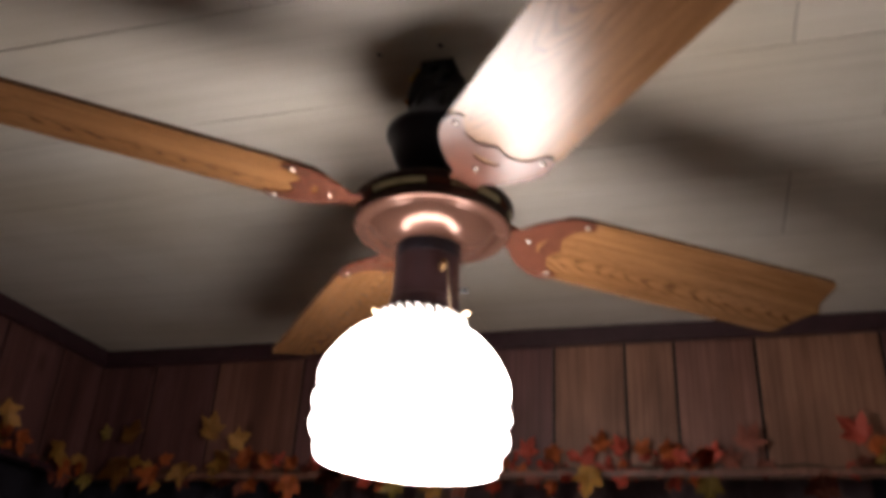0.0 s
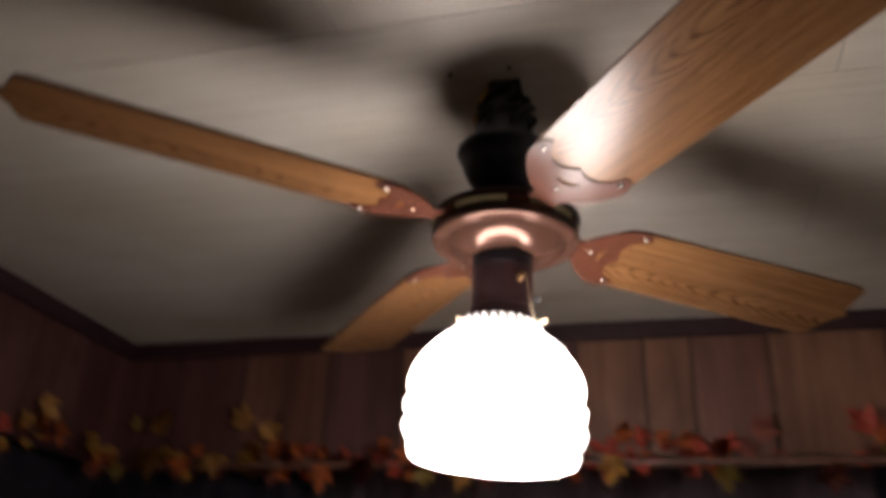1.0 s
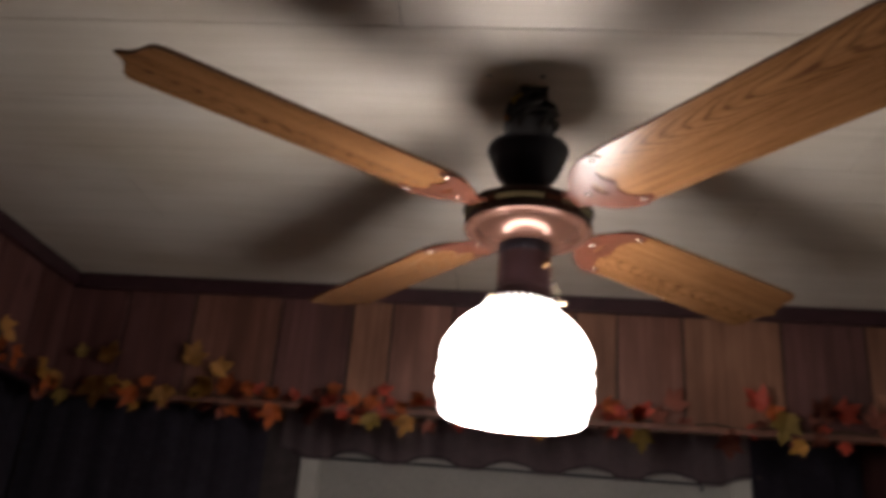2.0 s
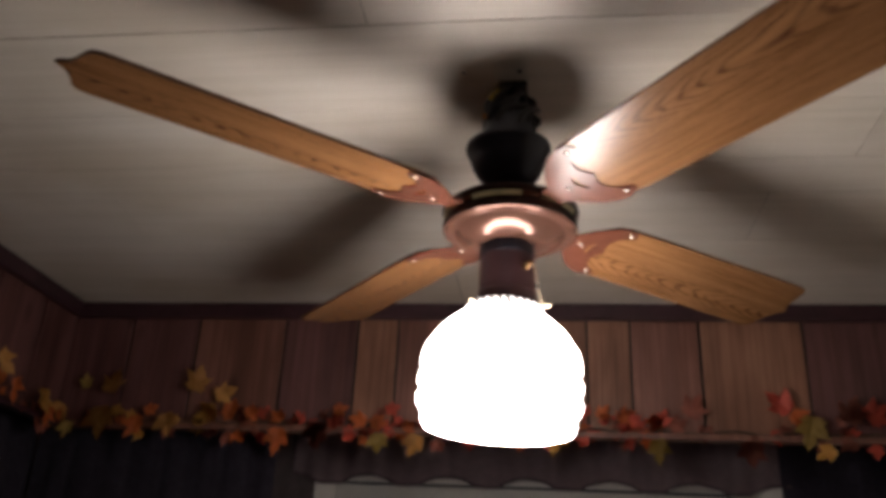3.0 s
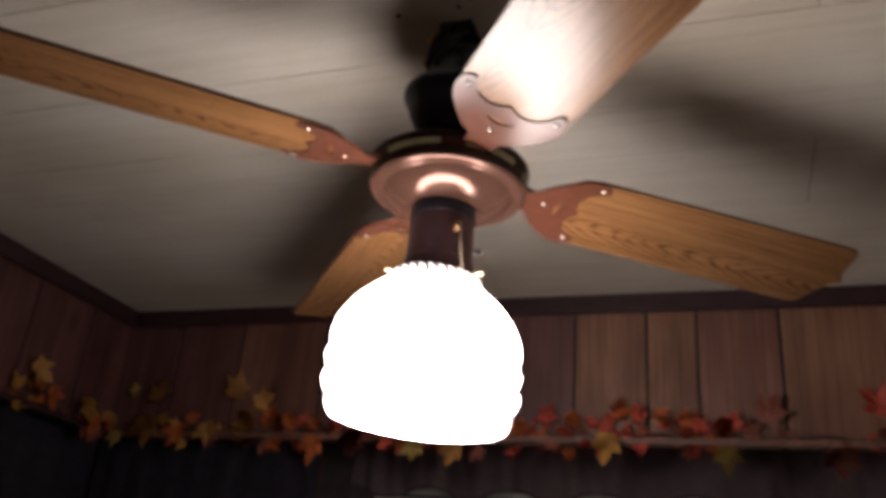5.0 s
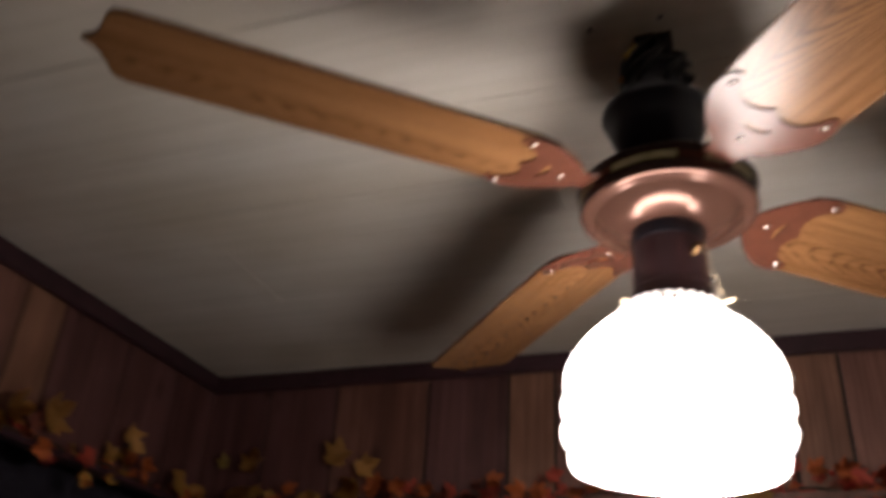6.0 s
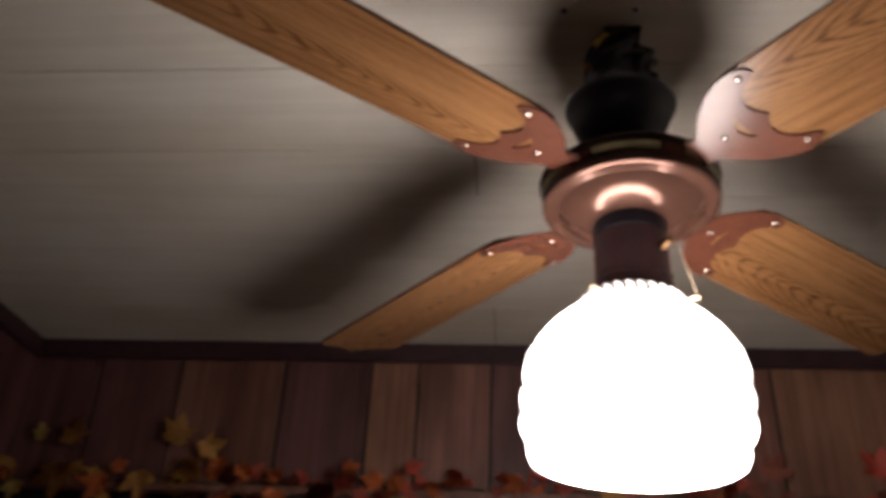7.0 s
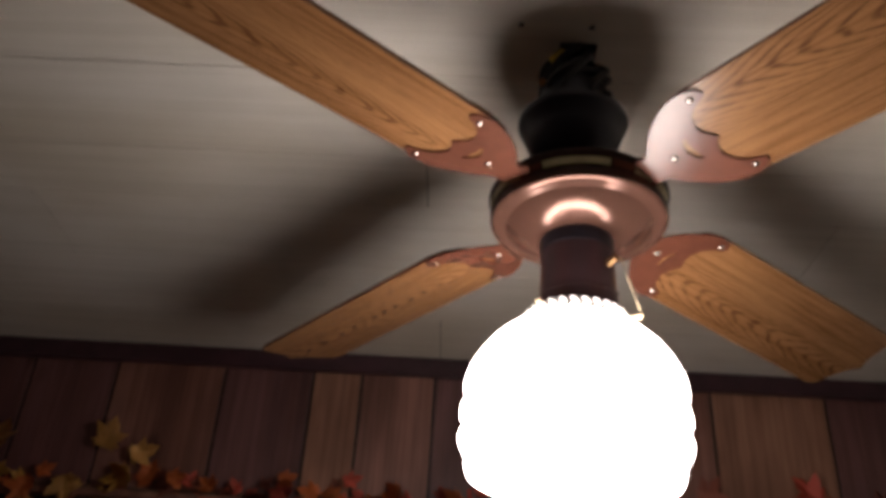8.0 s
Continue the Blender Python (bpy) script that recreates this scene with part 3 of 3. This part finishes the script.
bm = lathe([(0.047, 0.0002), (0.0535, -0.0002), (0.0550, -0.0050), (0.0558, -0.0156), (0.047, -0.0156), (0.047, 0.0002)], 64)
part("fitter_rim", bm, RIM_GAP, shade, "upright glass rim, coloured dark as shade behind the braid", True, tilt)
bm = bmesh.new()
for k in range(29):
    a = 2 * math.pi * k / 29
    for lift, turn, lean in ((-0.0052, 0.0, 0.95), (-0.0110, 0.0, -0.95)):
        v = bmesh.ops.create_uvsphere(bm, u_segments=8, v_segments=6, radius=1.0)["verts"]
        spin = pose(0, 0, 0, 0, 0, math.degrees(a + turn)) @ Matrix.Translation((0.0552 - lift * 0.2, 0, lift)) @ Euler((lean, 0, 0)).to_matrix().to_4x4()
        for q in v:
            q.co = spin @ Vector((q.co.x * 0.0030, q.co.y * 0.0021, q.co.z * 0.0052))
part("beaded_rim", bm, RIM_GLASS, shade, "braided glass rim", True, tilt)
bm = lathe([(0.0, -0.145), (0.018, -0.140), (0.028, -0.125), (0.030, -0.110), (0.026, -0.088), (0.016, -0.065), (0.013, -0.04), (0.0, -0.03)], 32)
part("bulb", bm, BULB_GLASS, fan, "lit light bulb", True, tilt)

# blades and their arms
half = [(0.150, 0.0), (0.152, 0.030), (0.160, 0.050), (0.176, 0.064), (0.20, 0.0695), (0.36, 0.0725), (0.60, 0.0765), (0.632, 0.0765), (0.644, 0.072), (0.650, 0.062),
        (0.654, 0.044), (0.658, 0.028), (0.664, 0.014), (0.672, 0.006), (0.677, 0.0)]
blade_line = half + [(r, -s) for r, s in reversed(half[1:-1])]
bm = prism(blade_line, 0.0, 0.0054, 0.001)
for f in bm.faces:
    f.material_index = 0 if abs(f.normal.z) > 0.9 else 1
arm_side = smooth_line([(0.100, 0.021), (0.114, 0.0195), (0.123, 0.0245), (0.131, 0.034), (0.142, 0.0445), (0.154, 0.0540), (0.166, 0.0615), (0.180, 0.0675), (0.196, 0.0705), (0.211, 0.0670),
                        (0.2175, 0.060), (0.2165, 0.053), (0.209, 0.050), (0.201, 0.046), (0.192, 0.038), (0.187, 0.027), (0.187, 0.017), (0.190, 0.009), (0.1965, 0.0)], 3)
crescent = smooth_line([(0.1660, 0.0), (0.1664, 0.009), (0.1676, 0.0175), (0.1612, 0.0110), (0.1582, 0.0)], 3)


def blade_arm_mesh():
    """A scalloped plate with a crescent opening, and the sloping neck that joins it to the motor."""
    ab = bmesh.new()
    for side in (1, -1):
        faces = []
        for z in (0.0008, 0.0032):
            faces.append(ab.faces.new([ab.verts.new((r, side * q, z)) for r, q in [(0.100, 0.0)] + arm_side + crescent]))
        low, high = (list(f.verts) for f in faces)
        n = len(low)
        for i in range(n):
            j = (i + 1) % n
            if abs(low[i].co.y) + abs(low[j].co.y) > 1e-6:
                ab.faces.new([low[i], low[j], high[j], high[i]])
    bmesh.ops.remove_doubles(ab, verts=ab.verts, dist=1e-6)
    bmesh.ops.recalc_face_normals(ab, faces=ab.faces)
    rim = [e for e in ab.edges if abs(e.verts[0].co.z - e.verts[1].co.z) < 1e-6 and abs(e.verts[0].co.y) + abs(e.verts[1].co.y) > 1e-6]
    bmesh.ops.bevel(ab, geom=rim, offset=0.0005, segments=2, affect="EDGES")
    bmesh.ops.triangulate(ab, faces=[f for f in ab.faces if len(f.verts) > 4])
    rows = []
    for r, w, z0, z1 in ((0.074, 0.022, 0.0012, 0.0130), (0.092, 0.022, 0.0012, 0.0125), (0.104, 0.021, 0.0012, 0.0100), (0.118, 0.0195, 0.0012, 0.0060), (0.130, 0.016, 0.0014, 0.0040)):
        rows.append([ab.verts.new((r, y, z)) for y, z in ((-w, z0 + 0.002), (-w * 0.8, z0), (w * 0.8, z0), (w, z0 + 0.002), (w, z1 - 0.001), (-w, z1 - 0.001))])
    for p, q in zip(rows, rows[1:]):
        for i in range(6):
            ab.faces.new([p[i], p[(i + 1) % 6], q[(i + 1) % 6], q[i]])
    ab.faces.new(rows[0][::-1])
    ab.faces.new(rows[-1])
    bmesh.ops.recalc_face_normals(ab, faces=list({f for row in rows for v in row for f in v.link_faces}))
    return ab


blade_me = arm_me = screw_me = None
SET = ((1.3, 12.0, 0.6), (0.5, 12.4, 0.8), (0.1, 11.9, 1.4), (1.2, 10.6, 1.0))   # each blade's own swing, pitch and rise
for k, (swing, pitch, rise) in enumerate(SET):
    m = fan_m(FAN_Z) @ pose(0, 0, 0, 0, 0, PHI + 90 * k) @ Matrix.Translation((0.18, 0, 0)) @ pose(0, 0, 0, -pitch, -rise, swing) @ Matrix.Translation((-0.18, 0, 0))
    seat = m @ Matrix.Translation((0, 0, 0.0034))
    if blade_me is None:
        blade = part("blade", bm, [OAK, BLADE_EDGE], fan, "oak-veneer fan blade with a pointed ogee tip", False, seat)
        blade_me = blade.data
        arm = part("blade_arm", blade_arm_mesh(), COPPER_ARM, fan, "copper-coloured scalloped blade arm", True, m)
        arm_me = arm.data
    else:
        blade = place("blade", blade_me, fan, "oak-veneer fan blade with a pointed ogee tip", seat)
        arm = place("blade_arm", arm_me, fan, "copper-coloured scalloped blade arm", m)
    for r, s in ((0.143, -0.002), (0.204, 0.056), (0.204, -0.058)):
        at = m @ Matrix.Translation((r, s, 0.0006))
        if screw_me is None:
            sb = ball(bmesh.new(), (0, 0, 0), 0.0040, 12, 0.62)
            one = part("screw", sb, STEEL, arm, "shiny round-headed screw", True, at)
            screw_me = one.data
        else:
            place("screw", screw_me, arm, "shiny round-headed screw", at)


# ---------------------------------------------------------------- autumn garland
def leaf_mesh(seed):
    """A five-lobed silk maple leaf, 1 long, curled and creased; its stalk at the origin."""
    r = random.Random(seed)
    tips = [(-158, 0.34), (-108, 0.52), (-52, 0.74), (0, 1.0), (52, 0.74), (108, 0.52), (158, 0.34)]
    pts = []
    for i, (a, d) in enumerate(tips):
        a += r.uniform(-5, 5)
        d *= r.uniform(0.88, 1.08)
        for da, k in ((-19, 0.68), (-9, 0.78), (0, 1.0), (9, 0.76), (19, 0.66)):
            pts.append((radians(a + da), d * k))
        if i < len(tips) - 1:
            pts.append((radians((a + tips[i + 1][0]) / 2), 0.43 * r.uniform(0.9, 1.1)))
    bm = bmesh.new()
    curl, fold = r.uniform(-0.4, 0.6), r.uniform(0.1, 0.35)

    def bend(x, y):
        return (x, y, fold * abs(y) - curl * 0.35 * x * x + 0.05 * math.sin(9 * x + 5 * y))
    centre = bm.verts.new(bend(0.12, 0))
    ring = [bm.verts.new(bend(0.30 + d * 0.62 * math.cos(a), d * 0.70 * math.sin(a))) for a, d in pts]
    mid = [bm.verts.new(bend(0.22 + d * 0.31 * math.cos(a), d * 0.36 * math.sin(a))) for a, d in pts]
    for i in range(len(pts) - 1):
        bm.faces.new([mid[i], ring[i], ring[i + 1], mid[i + 1]])
        bm.faces.new([centre, mid[i], mid[i + 1]])
    bmesh.ops.solidify(bm, geom=bm.faces, thickness=0.012)
    me = bpy.data.meshes.new("leaf")
    bm.to_mesh(me)
    bm.free()
    return me


LEAVES = {}


def leaf(parent, at, size, kind, hang, spin, lean):
    """hang: degrees by which the leaf's tip points down from level, in the wall's plane."""
    form = random.Random(hash((round(at[0] * 1000), round(at[2] * 1000)))).randrange(4)
    key = (form, kind)
    if key not in LEAVES:
        me = leaf_mesh(11 + form)
        me.materials.append(LEAF_MATS[kind])
        LEAVES[key] = me
    m = Matrix.Translation(at) @ pose(0, 0, 0, 0, 0, spin) @ pose(0, 0, 0, 90 + lean, 0, 0) @ pose(0, 0, 0, 0, 0, hang) @ Matrix.Scale(size, 4)
    return place("leaf", LEAVES[key], parent, "", m)


def garland(name, line, label, wall_spin, picks, fill, seed):
    """A vine along the ledge with picked leaves and filled-in small ones. picks: along, height, size, kind, hang."""
    g = thing(name, line[0], label, "garland", "autumn leaf garlands")
    r = random.Random(seed)
    a, b = Vector(line[0]), Vector(line[-1])
    out = Vector((math.sin(radians(wall_spin)), -math.cos(radians(wall_spin)), 0))
    pts = []
    n = 40
    for k in range(n + 1):
        p = a.lerp(b, k / n)
        pts.append(p + out * (0.010 + 0.006 * math.sin(k * 1.7)) + Vector((0, 0, 0.004 + 0.004 * math.sin(k * 1.1 + seed))))
    part("vine", tube(pts, 0.0035, 6), STEM, g, "thin brown vine", True)
    ax = (b - a).normalized()
    for u, z, size, kind, hang in picks:
        p = a + ax * u + out * r.uniform(0.026, 0.040)
        h = radians(hang)
        p = Vector((p.x, p.y, z)) - (ax * math.cos(h) + Vector((0, 0, 1)) * math.sin(h)) * size * 0.4
        leaf(g, p, size * 1.12, kind, hang, wall_spin, r.uniform(-12, 6))
    for u0, u1, count, kinds, s0, s1 in fill:
        for _ in range(count):
            u = r.uniform(u0, u1)
            p = a + ax * u + out * r.uniform(0.002, 0.022)
            leaf(g, (p.x, p.y, line[0][2] + r.uniform(-0.030, 0.030)), r.uniform(s0, s1), r.choice(kinds), r.uniform(0, 360), wall_spin, r.uniform(-40, 30))
    return g


Y = BACK - 0.012
X0 = LEFT + 0.02
picks = [(u - X0, z, s, k, h) for u, z, s, k, h in (
    (-1.300, 1.970, 0.085, 1, 250), (-1.172, 1.955, 0.105, 1, 275), (-1.155, 2.045, 0.085, 1, 80), (-1.235, 2.05, 0.05, 4, 100),
    (-1.265, 1.925, 0.06, 4, 260), (-1.065, 1.935, 0.075, 0, 240), (-1.03, 1.975, 0.05, 0, 30), (-0.975, 1.945, 0.08, 1, 285),
    (-0.905, 2.055, 0.09, 1, 75), (-0.83, 2.025, 0.075, 1, 20), (-0.86, 1.97, 0.08, 3, 200), (-0.745, 1.975, 0.05, 0, 10),
    (-0.665, 1.965, 0.055, 0, 150), (-0.66, 1.91, 0.085, 0, 265))]
picks += [(u - X0, z, s, k, h) for u, z, s, k, h in (
    (-0.555, 1.93, 0.085, 5, 260), (-0.50, 1.985, 0.05, 0, 20), (-0.44, 1.96, 0.06, 0, 170), (-0.395, 1.955, 0.055, 0, 350),
    (-0.388, 1.905, 0.07, 4, 272), (-0.292, 1.905, 0.075, 1, 250), (-0.26, 1.97, 0.055, 0, 200), (-0.36, 1.99, 0.05, 2, 20))]
garland("leaf_garland", [(X0, Y, SOFFIT + 0.008), (-0.20, Y, SOFFIT + 0.008)], "autumn garland of orange and ochre silk leaves along the ledge", 0, picks,
        [(0.0, 0.6, 24, (5, 5, 3, 0), 0.04, 0.07), (0.5, 1.12, 44, (5, 2, 0, 5, 2), 0.035, 0.06)], 3)
X1 = -0.18
picks = [(u - X1, z, s, k, h) for u, z, s, k, h in (
    (-0.13, 1.965, 0.06, 0, 210), (-0.07, 1.99, 0.06, 2, 60), (-0.01, 1.985, 0.055, 0, 300), (0.075, 1.925, 0.085, 3, 262), (0.10, 2.0, 0.06, 0, 80),
    (0.145, 1.995, 0.055, 2, 120), (0.19, 1.99, 0.05, 0, 50), (0.245, 1.985, 0.06, 0, 20), (0.27, 1.975, 0.05, 2, 330), (0.325, 1.975, 0.055, 0, 250),
    (0.33, 1.905, 0.075, 4, 275), (0.42, 2.005, 0.08, 5, 60), (0.555, 1.905, 0.085, 5, 268))]
picks += [(u - X1, z, s, k, h) for u, z, s, k, h in (
    (0.64, 2.02, 0.085, 2, 140), (0.675, 1.99, 0.07, 0, 330), (0.705, 1.965, 0.10, 4, 260), (0.735, 1.905, 0.06, 3, 215), (0.86, 2.0, 0.09, 2, 30),
    (0.93, 1.985, 0.08, 5, 100), (0.80, 2.0, 0.09, 5, 70), (0.98, 1.99, 0.07, 2, 40))]
gb = garland("leaf_garland", [(X1, Y, SOFFIT + 0.008), (1.05, Y, SOFFIT + 0.008)], "autumn garland of red and orange silk leaves with berries", 0, picks,
             [(0.0, 0.52, 50, (0, 2, 2, 5), 0.03, 0.055), (0.5, 1.2, 22, (5, 2, 5, 5), 0.035, 0.07)], 8)
r = random.Random(21)
bm = bmesh.new()
ball(bm, (0, 0, 0), 0.006, 10)
me = None
for k in range(26):
    p = (X1 + r.uniform(0.02, 0.52), Y - r.uniform(0.005, 0.03), SOFFIT + 0.014 + r.uniform(0, 0.04))
    if me is None:
        me = part("berry", bm, BERRY, gb, "", True, Matrix.Translation(p)).data
    else:
        place("berry", me, gb, "", Matrix.Translation(p))
Y0 = -0.6
picks = [(u - Y0, z, s, k, h) for u, z, s, k, h in (
    (0.435, 2.000, 0.11, 1, 40), (0.333, 1.985, 0.09, 1, 20), (0.43, 1.930, 0.06, 0, 200), (0.69, 2.028, 0.09, 1, 330), (0.745, 1.975, 0.075, 0, 300), (0.87, 1.975, 0.085, 3, 280),
    (0.22, 1.99, 0.08, 3, 250), (0.10, 2.02, 0.08, 1, 60), (-0.1, 1.98, 0.08, 0, 270), (0.566, 1.950, 0.06, 2, 200), (0.91, 1.945, 0.07, 0, 260))]
X = LEFT + 0.012
garland("leaf_garland", [(X, Y0, SOFFIT + 0.008), (X, 1.01, SOFFIT + 0.008)], "autumn garland of ochre silk leaves along the ledge", 90, picks,
        [(0.0, 1.6, 60, (5, 5, 3, 0, 2), 0.04, 0.07)], 5)
